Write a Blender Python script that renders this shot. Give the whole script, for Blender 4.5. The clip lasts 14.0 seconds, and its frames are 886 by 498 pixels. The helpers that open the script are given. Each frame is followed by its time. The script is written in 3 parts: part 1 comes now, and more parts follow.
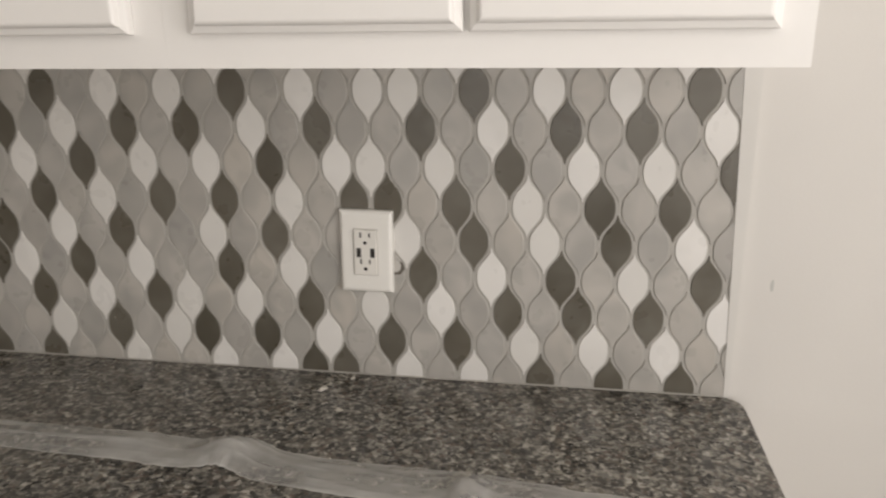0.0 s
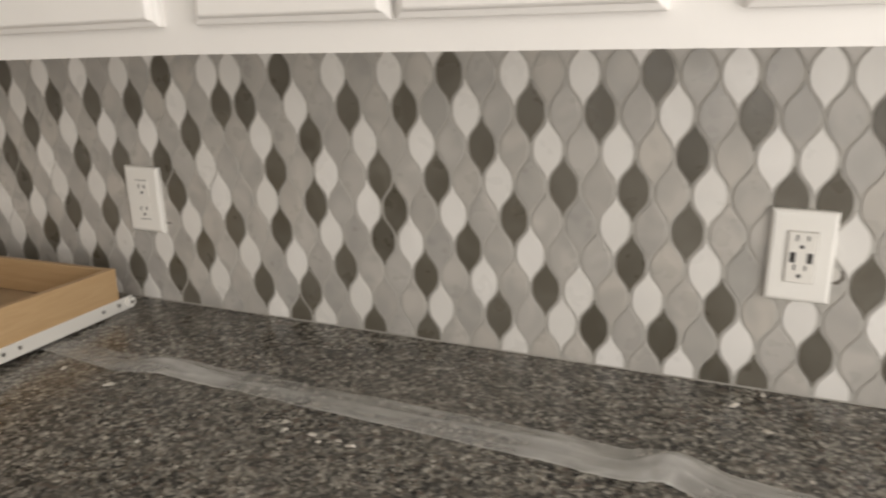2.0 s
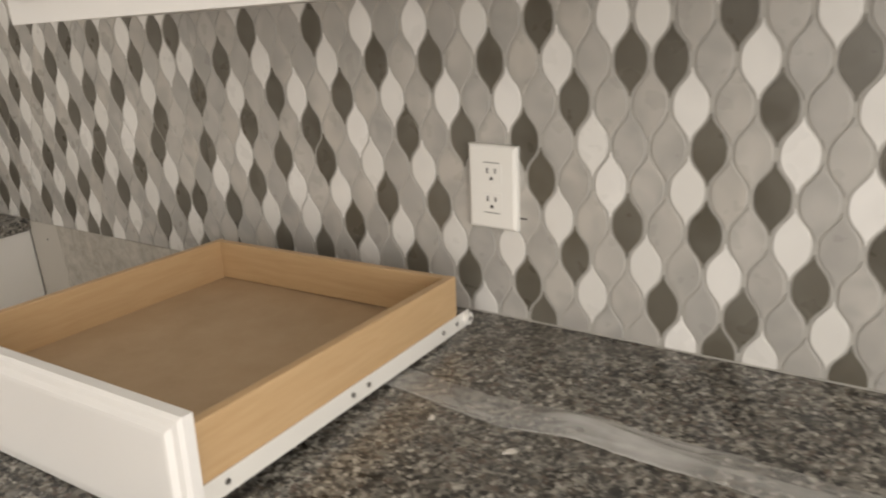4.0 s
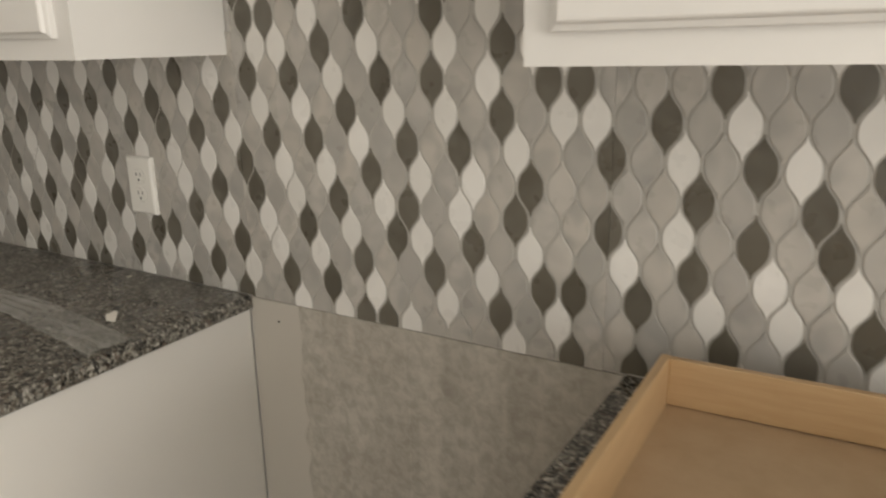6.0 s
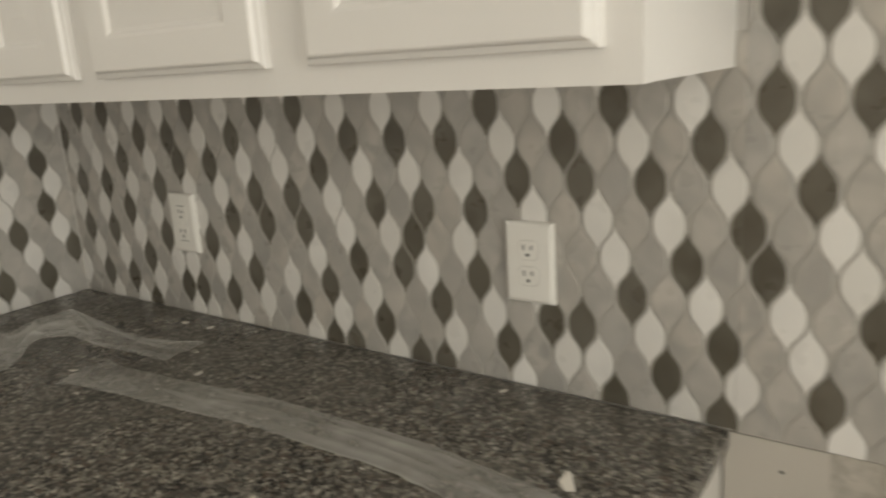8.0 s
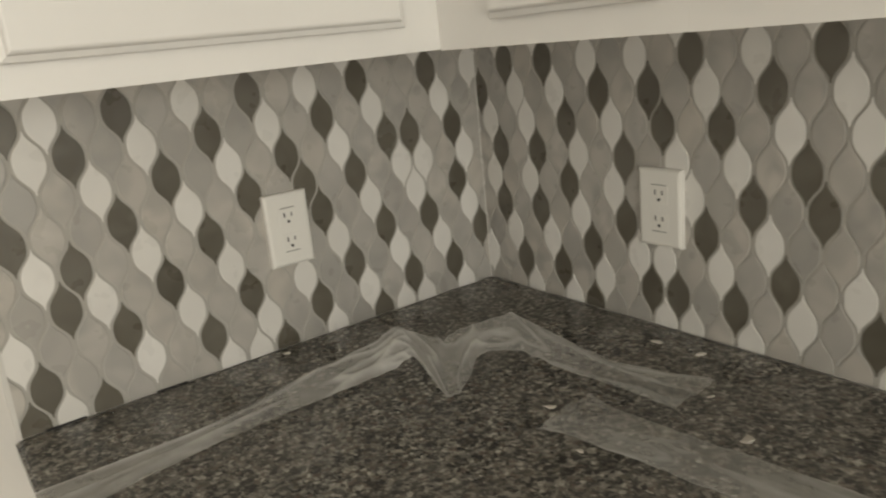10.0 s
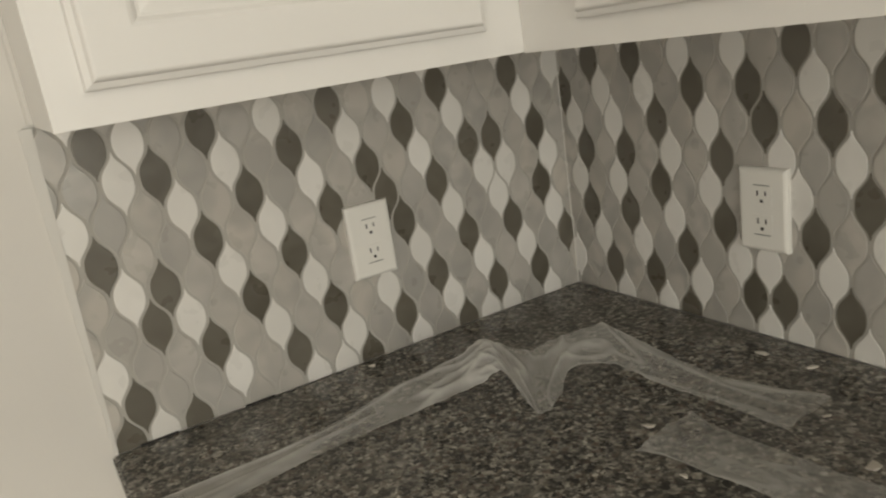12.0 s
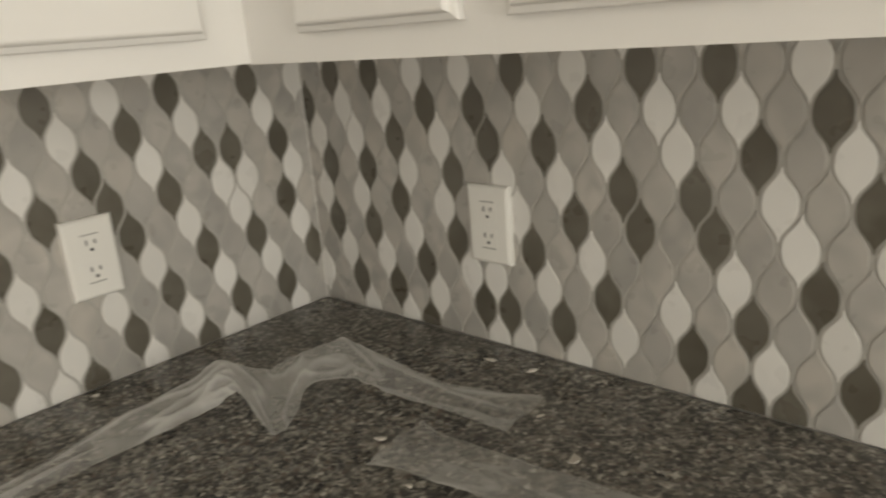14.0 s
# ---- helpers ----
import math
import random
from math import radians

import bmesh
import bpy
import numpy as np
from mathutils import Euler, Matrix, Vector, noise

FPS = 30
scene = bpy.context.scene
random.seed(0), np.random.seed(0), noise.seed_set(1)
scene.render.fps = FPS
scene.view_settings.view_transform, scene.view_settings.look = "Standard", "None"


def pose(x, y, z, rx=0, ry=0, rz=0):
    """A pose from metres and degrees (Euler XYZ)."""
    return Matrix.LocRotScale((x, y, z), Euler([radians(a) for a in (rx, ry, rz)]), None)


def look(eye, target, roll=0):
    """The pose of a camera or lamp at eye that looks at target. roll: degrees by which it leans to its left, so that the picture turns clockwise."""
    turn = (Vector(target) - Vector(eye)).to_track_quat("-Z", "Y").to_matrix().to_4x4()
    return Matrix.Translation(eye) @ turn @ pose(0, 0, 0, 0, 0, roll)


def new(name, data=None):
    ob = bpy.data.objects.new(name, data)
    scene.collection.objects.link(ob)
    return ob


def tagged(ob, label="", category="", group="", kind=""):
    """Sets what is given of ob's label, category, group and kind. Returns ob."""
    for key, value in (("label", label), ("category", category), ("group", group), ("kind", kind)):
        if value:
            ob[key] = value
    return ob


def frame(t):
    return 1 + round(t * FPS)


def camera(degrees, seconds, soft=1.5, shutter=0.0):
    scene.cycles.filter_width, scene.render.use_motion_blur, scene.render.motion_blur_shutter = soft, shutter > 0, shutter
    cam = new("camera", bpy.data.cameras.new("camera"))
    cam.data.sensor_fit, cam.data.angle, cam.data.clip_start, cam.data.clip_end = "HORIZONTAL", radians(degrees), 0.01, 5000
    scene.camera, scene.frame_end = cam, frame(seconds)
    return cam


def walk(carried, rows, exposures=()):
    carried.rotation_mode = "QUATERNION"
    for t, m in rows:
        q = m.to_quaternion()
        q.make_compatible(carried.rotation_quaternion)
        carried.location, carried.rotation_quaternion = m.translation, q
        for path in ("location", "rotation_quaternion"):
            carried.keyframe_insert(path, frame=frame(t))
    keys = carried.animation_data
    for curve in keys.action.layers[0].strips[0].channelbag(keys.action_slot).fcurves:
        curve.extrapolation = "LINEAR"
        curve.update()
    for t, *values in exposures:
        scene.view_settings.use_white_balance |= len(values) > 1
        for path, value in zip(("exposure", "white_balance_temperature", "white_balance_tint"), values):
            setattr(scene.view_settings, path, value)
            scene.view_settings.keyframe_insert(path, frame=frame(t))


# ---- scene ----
cam = camera(61.4, 14.0, soft=2.1, shutter=0.35)
PATH = [
    (0, (4.2347, -1.0054, 1.4246), (3.9198, 0.8838, 0.8486), -0.65),
    (0.5, (4.2271, -1.0113, 1.4090), (3.7536, 0.8585, 0.8805), -1.57),
    (1, (4.2086, -1.0041, 1.4171), (3.5958, 0.8130, 0.8491), -1.02),
    (1.5, (4.0792, -0.9993, 1.4211), (3.3944, 0.7871, 0.8381), -1.52),
    (2, (3.9046, -1.0181, 1.4208), (3.1330, 0.7276, 0.8232), -1.87),
    (2.5, (3.7789, -1.0003, 1.4010), (2.8430, 0.6545, 0.7799), -2.23),
    (3, (3.6565, -0.9009, 1.4104), (2.5863, 0.6581, 0.7593), -3.66),
    (3.2, (3.6125, -0.8929, 1.3967), (2.5237, 0.6557, 0.7513), -3.97),
    (5.3, (2.8416, -0.9431, 1.3720), (1.8153, 0.6504, 0.7336), -2.13),
    (5.5, (2.7498, -0.9827, 1.3775), (1.7273, 0.6234, 0.7653), -1.39),
    (6, (2.5753, -1.0178, 1.4021), (1.5880, 0.6344, 0.8587), -0.91),
    (6.5, (2.3594, -0.9464, 1.3890), (1.2965, 0.6942, 0.9660), -3.14),
    (7, (2.1038, -0.9545, 1.3937), (1.0363, 0.6821, 0.9673), -4.39),
    (7.5, (1.9189, -0.9664, 1.3886), (0.8989, 0.6975, 0.9516), -2.57),
    (8, (1.7413, -0.9334, 1.4115), (0.6159, 0.6431, 0.9133), -3.66),
    (8.5, (1.5295, -0.8884, 1.4107), (0.1927, 0.5166, 0.9217), -3.75),
    (9, (1.3395, -0.9213, 1.3890), (-0.0764, 0.3947, 0.8759), -3.87),
    (11.5, (1.0728, -0.9280, 1.4179), (-0.6336, -0.0360, 0.8772), -8.52),
    (12, (1.0916, -0.9116, 1.4110), (-0.5863, 0.0360, 0.8754), -8.75),
    (12.5, (1.1031, -0.9087, 1.4183), (-0.5161, 0.1309, 0.8726), -8.51),
    (13, (1.1120, -0.8995, 1.4086), (-0.4610, 0.2105, 0.8667), -7.36),
    (13.5, (1.1126, -0.9006, 1.4172), (-0.3676, 0.3212, 0.8551), -6.03),
    (14, (1.1231, -0.8564, 1.4076), (-0.1874, 0.5411, 0.8335), -4.69),
]
walk(cam, [(t, look(eye, target, roll)) for t, eye, target, roll in PATH],
     exposures=[(0.0, -1.42, 6450, 13), (1.0, -1.18, 6465, 13), (2.0, -1.05, 6480, 12), (3.2, -0.74, 6500, 12), (5.5, -0.60, 6540, 10), (7.5, -0.50, 6580, 7), (9.0, -0.30, 6640, 6), (11.5, -0.42, 6630, 6), (14.0, -0.22, 6630, 7)])

# ---- daylight and added fill ----
world = bpy.data.worlds.new("world")
scene.world = world
world.use_nodes = True
wn = world.node_tree
sky = wn.nodes.new("ShaderNodeTexSky")
sky.sky_type, sky.sun_disc = "NISHITA", False
sky.sun_elevation, sky.sun_rotation = radians(40), radians(120)
wn.links.new(sky.outputs[0], wn.nodes["Background"].inputs[0])
wn.nodes["Background"].inputs[1].default_value = 0.1


def area_lamp(name, m, sx, sy, watts, colour):
    lamp = bpy.data.lights.new(name, "AREA")
    lamp.shape, lamp.size, lamp.size_y, lamp.energy, lamp.color = "RECTANGLE", sx, sy, watts, colour
    new(name, lamp).matrix_world = m


ROOM_X, ROOM_Y, CEIL = 5.35, -4.0, 2.6
# side window's sky light, then an added fill with no known source, tipped upwards
area_lamp("window_light_side", look((ROOM_X - 0.03, -1.65, 1.42), (2.2, -1.35, 2.3)), 2.1, 1.6, 98, (1.0, 0.955, 0.89))
area_lamp("window_light_patio", look((4.0, ROOM_Y + 0.03, 1.25), (3.6, -2.9, 3.6)), 2.2, 1.7, 104, (1.0, 0.955, 0.89))

# ---- materials ----


class Mat:
    """A node material with short calls for its nodes."""

    def __init__(self, name, rough=0.5, metal=0.0):
        self.m = bpy.data.materials.new(name)
        self.m.use_nodes = True
        self.t = self.m.node_tree
        self.b = self.t.nodes["Principled BSDF"]
        self.b.inputs["Roughness"].default_value, self.b.inputs["Metallic"].default_value = rough, metal
        self.coord = self.t.nodes.new("ShaderNodeTexCoord").outputs["Object"]

    def link(self, a, b):
        self.t.links.new(a, b)
        return self

    def set(self, socket, value):
        if isinstance(value, bpy.types.NodeSocket):
            self.link(value, socket)
        else:
            socket.default_value = value

    def noise(self, scale, detail=4, rough=0.55, distort=0.0, vec=None):
        n = self.t.nodes.new("ShaderNodeTexNoise")
        self.link(vec or self.coord, n.inputs["Vector"])
        n.inputs["Scale"].default_value, n.inputs["Detail"].default_value = scale, detail
        n.inputs["Roughness"].default_value, n.inputs["Distortion"].default_value = rough, distort
        return n.outputs["Fac"]

    def cells(self, scale, vec=None, out="Color"):
        n = self.t.nodes.new("ShaderNodeTexVoronoi")
        self.link(vec or self.coord, n.inputs["Vector"])
        n.inputs["Scale"].default_value = scale
        return n.outputs[out]

    def math(self, op, a, b=0.0):
        n = self.t.nodes.new("ShaderNodeMath")
        n.operation = op
        self.set(n.inputs[0], a)
        self.set(n.inputs[1], b)
        return n.outputs[0]

    def ramp(self, fac, stops, hard=False):
        n = self.t.nodes.new("ShaderNodeValToRGB")
        n.color_ramp.interpolation = "CONSTANT" if hard else "LINEAR"
        e = n.color_ramp.elements
        while len(e) < len(stops):
            e.new(0.5)
        for k, (p, c) in zip(e, stops):
            k.position, k.color = p, (*(c if isinstance(c, tuple) else (c, c, c)), 1)
        self.link(fac, n.inputs[0])
        return n.outputs[0]

    def mix(self, fac, a, b, kind="MIX"):
        n = self.t.nodes.new("ShaderNodeMix")
        n.data_type, n.blend_type = "RGBA", kind
        for s, v in ((n.inputs["Factor"], fac), (n.inputs[6], a), (n.inputs[7], b)):
            self.set(s, (*v, 1) if isinstance(v, tuple) else v)
        return n.outputs[2]

    def colour(self, v):
        self.set(self.b.inputs["Base Color"], (*v, 1) if isinstance(v, tuple) else v)
        return self

    def rough(self, v):
        self.set(self.b.inputs["Roughness"], v)
        return self

    def bump(self, height, strength=0.2, dist=0.002):
        n = self.t.nodes.new("ShaderNodeBump")
        n.inputs["Strength"].default_value, n.inputs["Distance"].default_value = strength, dist
        self.link(height, n.inputs["Height"])
        self.link(n.outputs[0], self.b.inputs["Normal"])
        return self

    def chance(self):
        """One random number for each piece, whether an object of its own or an island of a joined mesh."""
        o = self.t.nodes.new("ShaderNodeObjectInfo").outputs["Random"]
        g = self.t.nodes.new("ShaderNodeNewGeometry").outputs["Random Per Island"]
        return self.math("FRACT", self.math("ADD", o, g))

    def shifted(self, amount=9.0):
        """Object coordinates moved by each piece's own chance, so that the veins differ."""
        n = self.t.nodes.new("ShaderNodeVectorMath")
        n.operation = "ADD"
        self.link(self.coord, n.inputs[0])
        self.link(self.math("MULTIPLY", self.chance(), amount), n.inputs[1])
        return n.outputs[0]


def paint(name, colour, rough=0.45, grain=140.0, strength=0.12):
    m = Mat(name, rough)
    big = m.ramp(m.noise(2.3, 3), [(0.3, tuple(c * 0.94 for c in colour)), (0.7, colour)])
    return m.colour(big).bump(m.noise(grain, 3), strength, 0.0008).m


def marble(name, tones, vein, vein_amount, rough=0.3):
    m = Mat(name, rough)
    v = m.shifted()
    base = m.ramp(m.chance(), tones)
    cloud = m.ramp(m.noise(19, 1, 0.4, 0.6, v), [(0.36, 0.0), (0.66, 1.0)])
    # on some stones only: a smoky patch and a soft vein
    some = m.ramp(m.math("FRACT", m.math("MULTIPLY", m.chance(), 13.7)), [(0.70, 0.0), (1.0, 0.9)])
    smoke = m.math("MULTIPLY", m.ramp(m.noise(26, 1, 0.4, 0.5, v), [(0.5, 0.0), (0.72, 1.0)]), some)
    col = m.mix(m.math("MULTIPLY", cloud, vein_amount), base, vein)
    col = m.mix(m.math("MULTIPLY", smoke, min(1.0, vein_amount * 1.6)), col, vein)
    m.colour(col).rough(m.ramp(m.noise(26, 2, vec=v), [(0.3, rough * 0.85), (0.7, rough * 1.2)]))
    return m.bump(m.noise(70, 2, vec=v), 0.03, 0.0005).m


M_WHITE_STONE = marble("white_marble", [(0.0, (0.68, 0.66, 0.62)), (1.0, (0.79, 0.77, 0.735))], (0.62, 0.6, 0.57), 0.25)
M_DARK_STONE = marble("dark_marble", [(0.0, (0.088, 0.078, 0.059)), (0.5, (0.106, 0.094, 0.071)), (1.0, (0.13, 0.118, 0.094))], (0.19, 0.178, 0.15), 0.3)
M_GREY_STONE = marble("grey_marble", [(0.0, (0.40, 0.38, 0.35)), (0.3, (0.49, 0.458, 0.41)), (0.55, (0.435, 0.416, 0.385)),
                                      (0.8, (0.52, 0.49, 0.445)), (1.0, (0.375, 0.36, 0.33))], (0.30, 0.29, 0.27), 0.5)
M_GROUT = paint("grey_grout", (0.435, 0.417, 0.38), 0.85, 400, 0.3)
M_JOINT = paint("grey_counter_caulk", (0.42, 0.40, 0.36), 0.7, 120, 0.2)
M_WALL = paint("white_wall_paint", (0.68, 0.655, 0.615), 0.6, 220, 0.2)
M_CABINET = paint("white_cabinet_paint", (0.80, 0.782, 0.752), 0.38, 90, 0.05)
M_MELAMINE = paint("white_melamine", (0.74, 0.715, 0.67), 0.5, 60, 0.03)
M_PLATE = paint("white_plate_plastic", (0.82, 0.8, 0.75), 0.28, 30, 0.02)
M_RECEPTACLE = paint("white_receptacle_plastic", (0.77, 0.745, 0.69), 0.3, 30, 0.02)
M_SLOT = paint("dark_slot", (0.02, 0.018, 0.016), 0.6)
M_RAIL = paint("white_enamelled_steel", (0.74, 0.72, 0.67), 0.35, 50, 0.05)
M_DUST_GAP = paint("dusty_dark_gap", (0.13, 0.115, 0.095), 0.9)
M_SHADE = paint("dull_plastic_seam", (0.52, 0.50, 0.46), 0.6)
M_SCUFF = paint("grey_scuff", (0.50, 0.50, 0.47), 0.8)
M_STEEL = Mat("zinc_screw", 0.35, 0.9).colour((0.35, 0.34, 0.32)).m
M_CHIP = paint("dry_mortar", (0.64, 0.60, 0.53), 0.9, 300, 0.6)
M_CAULK = paint("white_caulk", (0.66, 0.64, 0.60), 0.5, 60, 0.2)
M_PRIMER = paint("stained_primer", (0.535, 0.502, 0.446), 0.8, 150, 0.3)
M_CEILING = paint("white_ceiling_paint", (0.85, 0.84, 0.81), 0.8)


def granite():
    m = Mat("grey_granite", 0.16)
    warp = m.t.nodes.new("ShaderNodeVectorMath")
    warp.operation = "ADD"
    n = m.t.nodes.new("ShaderNodeTexNoise")
    n.inputs["Scale"].default_value = 90
    m.link(m.coord, n.inputs["Vector"])
    sc = m.t.nodes.new("ShaderNodeVectorMath")
    sc.operation = "SCALE"
    sc.inputs["Scale"].default_value = 0.0065
    m.link(n.outputs["Color"], sc.inputs[0])
    m.link(m.coord, warp.inputs[0]).link(sc.outputs[0], warp.inputs[1])
    v = warp.outputs[0]
    grain = m.ramp(m.cells(168, v), [(0.0, (0.028, 0.026, 0.023)), (0.22, (0.082, 0.076, 0.066)), (0.34, (0.150, 0.133, 0.112)), (0.46, (0.185, 0.177, 0.162)),
                                     (0.62, (0.29, 0.274, 0.246)), (0.80, (0.45, 0.428, 0.39))], hard=True)
    blotch = m.ramp(m.noise(100, 3, 0.6, 0.3), [(0.38, (0.24, 0.238, 0.225)), (0.49, (0.80, 0.795, 0.765)), (0.64, (1.14, 1.125, 1.075))])
    col = m.mix(1.0, grain, blotch, "MULTIPLY")
    rust = m.ramp(m.cells(150), [(0.0, 0.0), (0.80, 0.0), (0.84, 0.7)])
    col = m.mix(rust, col, (0.115, 0.083, 0.066))
    mica = m.ramp(m.noise(70, 2, 0.5, 0.5, v), [(0.60, 0.0), (0.66, 0.75)])
    col = m.mix(mica, col, (0.034, 0.033, 0.031))
    fleck = m.ramp(m.cells(420, v), [(0.0, 0.0), (0.84, 0.0), (0.9, 1.0)])
    col = m.mix(m.math("MULTIPLY", fleck, 0.45), col, (0.52, 0.50, 0.46))
    dust = m.ramp(m.noise(4, 4, 0.65), [(0.44, 0.0), (0.74, 0.22)])
    col = m.mix(dust, col, (0.31, 0.285, 0.25))
    return m.colour(col).rough(m.ramp(m.noise(6, 4), [(0.3, 0.14), (0.7, 0.42)])).m


def maple(name, stretch):
    m = Mat(name, 0.42)
    mp = m.t.nodes.new("ShaderNodeMapping")
    mp.inputs["Scale"].default_value = stretch
    m.link(m.coord, mp.inputs[0])
    g = m.noise(4, 5, 0.6, 0.6, mp.outputs[0])
    col = m.ramp(g, [(0.25, (0.48, 0.315, 0.16)), (0.75, (0.56, 0.385, 0.21))])
    return m.colour(col).bump(g, 0.08, 0.0006).m


def masonite():
    m = Mat("drawer_bottom_board", 0.6)
    col = m.ramp(m.noise(14, 5, 0.7), [(0.3, (0.42, 0.30, 0.18)), (0.7, (0.48, 0.35, 0.22))])
    return m.colour(col).bump(m.noise(200, 2), 0.1, 0.0005).m


def film():
    """Clear plastic film, milky with dust; creases and edges carry painted glints."""
    m = Mat("dusty_clear_film", 0.16)
    m.colour(m.ramp(m.noise(30, 4, 0.7), [(0.3, (0.66, 0.645, 0.61)), (0.7, (0.80, 0.785, 0.75))]))
    m.b.inputs["Alpha"].default_value = 0.5
    milky = m.ramp(m.noise(7, 2, 0.45, 0.6), [(0.32, 0.20), (0.52, 0.31), (0.74, 0.46)])
    fold = m.t.nodes.new("ShaderNodeAttribute")
    fold.attribute_name = "fold"
    # whiter where folds layer the film, and to stand in for glints
    m.link(m.math("ADD", milky, m.math("MULTIPLY", fold.outputs["Fac"], 0.27)), m.b.inputs["Alpha"])
    m.bump(m.noise(20, 2, 0.5, 0.6), 0.25, 0.004)
    return m.m


def backer():
    m = Mat("bare_backer_board", 0.9)
    col = m.ramp(m.noise(7, 4, 0.6, 0.5), [(0.32, (0.38, 0.352, 0.308)), (0.52, (0.435, 0.408, 0.36)), (0.72, (0.505, 0.478, 0.428))])
    # upright trowel streaks of skim coat and scattered dirt
    mp = m.t.nodes.new("ShaderNodeMapping")
    mp.inputs["Scale"].default_value = (9, 1, 0.7)
    m.link(m.coord, mp.inputs[0])
    streak = m.ramp(m.noise(1.3, 3, 0.5, 0.4, mp.outputs[0]), [(0.5, 0.0), (0.62, 0.55)])
    col = m.mix(streak, col, (0.54, 0.508, 0.453))
    spots = m.ramp(m.noise(44, 4, 0.65, 0.4), [(0.38, (0.86, 0.845, 0.825)), (0.50, (0.98, 0.975, 0.965)), (0.62, (1.10, 1.10, 1.09))])
    return m.colour(m.mix(1.0, col, spots, "MULTIPLY")).bump(m.noise(90, 4), 0.4, 0.002).m


def oak_floor():
    m = Mat("wood_floor", 0.4)
    mp = m.t.nodes.new("ShaderNodeMapping")
    mp.inputs["Scale"].default_value = (1.2, 12, 1)
    m.link(m.coord, mp.inputs[0])
    return m.colour(m.ramp(m.noise(3, 5, 0.6, 0.5, mp.outputs[0]), [(0.3, (0.20, 0.15, 0.10)), (0.7, (0.32, 0.25, 0.17))])).m


M_GRANITE, M_BOARD, M_FILM, M_BACKER, M_FLOOR = granite(), masonite(), film(), backer(), oak_floor()
M_MAPLE, M_MAPLE_X = maple("maple_plywood", (30, 2.5, 30)), maple("maple_plywood_across", (2.5, 30, 30))

# ---- building helpers ----


def empty(name):
    return new(name)


def part(name, bm, material, parent=None, label="", smooth=False):
    """Links a bmesh as one mesh object under a thing or a part."""
    bmesh.ops.recalc_face_normals(bm, faces=bm.faces)
    me = bpy.data.meshes.new(name)
    bm.to_mesh(me)
    bm.free()
    me.materials.append(material)
    if smooth:
        me.polygons.foreach_set("use_smooth", [True] * len(me.polygons))
    ob = new(name, me)
    if parent is not None:
        ob.parent = parent
    return tagged(ob, label=label)


def box(bm, x0, x1, y0, y1, z0, z1, bevel=0.0, seg=2):
    r = bmesh.ops.create_cube(bm, size=1)
    m = Matrix.Translation(((x0 + x1) / 2, (y0 + y1) / 2, (z0 + z1) / 2)) @ Matrix.Diagonal((x1 - x0, y1 - y0, z1 - z0, 1))
    bmesh.ops.transform(bm, matrix=m, verts=r["verts"])
    if bevel:
        edges = list({e for v in r["verts"] for e in v.link_edges})
        bmesh.ops.bevel(bm, geom=edges, offset=bevel, segments=seg, affect="EDGES", profile=0.5)
    return bm


def block(*a, **k):
    return box(bmesh.new(), *a, **k)


def rod(bm, p, q, radius, n=14):
    p, q = Vector(p), Vector(q)
    r = bmesh.ops.create_cone(bm, cap_ends=True, segments=n, radius1=radius, radius2=radius, depth=(q - p).length)
    bmesh.ops.transform(bm, matrix=Matrix.Translation((p + q) / 2) @ (q - p).to_track_quat("Z", "Y").to_matrix().to_4x4(), verts=r["verts"])
    return bm


def structure(name, bm, material, label, category):
    return tagged(part(name, bm, material), label, category, kind="structure")


# ---- room ----
TOP = 0.914          # counter top
structure("floor", block(-0.12, ROOM_X + 0.12, ROOM_Y - 0.12, 0.12, -0.1, 0.0), M_FLOOR, "brown wooden kitchen floor", "floor")
structure("ceiling", block(-0.12, ROOM_X + 0.12, ROOM_Y - 0.12, 0.12, CEIL, CEIL + 0.1), M_CEILING, "plain white painted ceiling", "ceiling")
structure("wall_back", block(0, ROOM_X, 0.006, 0.126, 0, CEIL), M_WALL, "white painted wall behind the counters", "wall")
structure("wall_left", block(-0.126, -0.006, ROOM_Y, 0.126, 0, CEIL), M_WALL, "white painted wall beside the corner counter", "wall")


def wall_with_opening(name, along, at, lo, hi, a, b, z0, z1, out, label):
    """A wall along x or y at a fixed place, with one opening from a to b and z0 to z1."""
    bm = bmesh.new()
    for u0, u1, w0, w1 in ((lo, a, 0, CEIL), (b, hi, 0, CEIL), (a, b, z1, CEIL), (a, b, 0, z0)):
        if u1 - u0 > 1e-3 and w1 - w0 > 1e-3:
            if along == "y":
                box(bm, min(at, at + out), max(at, at + out), u0, u1, w0, w1)
            else:
                box(bm, u0, u1, min(at, at + out), max(at, at + out), w0, w1)
    structure(name, bm, M_WALL, label, "wall")


wall_with_opening("wall_right", "y", ROOM_X, ROOM_Y, 0.126, -2.72, -0.58, 0.58, 2.26, 0.12, "white painted wall with a window opening")
# unseen wall; its opening is added only to go with the fill lamp
wall_with_opening("wall_front", "x", ROOM_Y, -0.006, ROOM_X, 2.9, 5.1, 0.0, 2.1, -0.12, "white painted wall with an opening added behind the fill lamp")

# ---- counters ----
GAP_L, GAP_R, END_R, END_L = 1.528, 2.277, 4.493, -0.882
DEPTH, SLAB = 0.645, 0.03


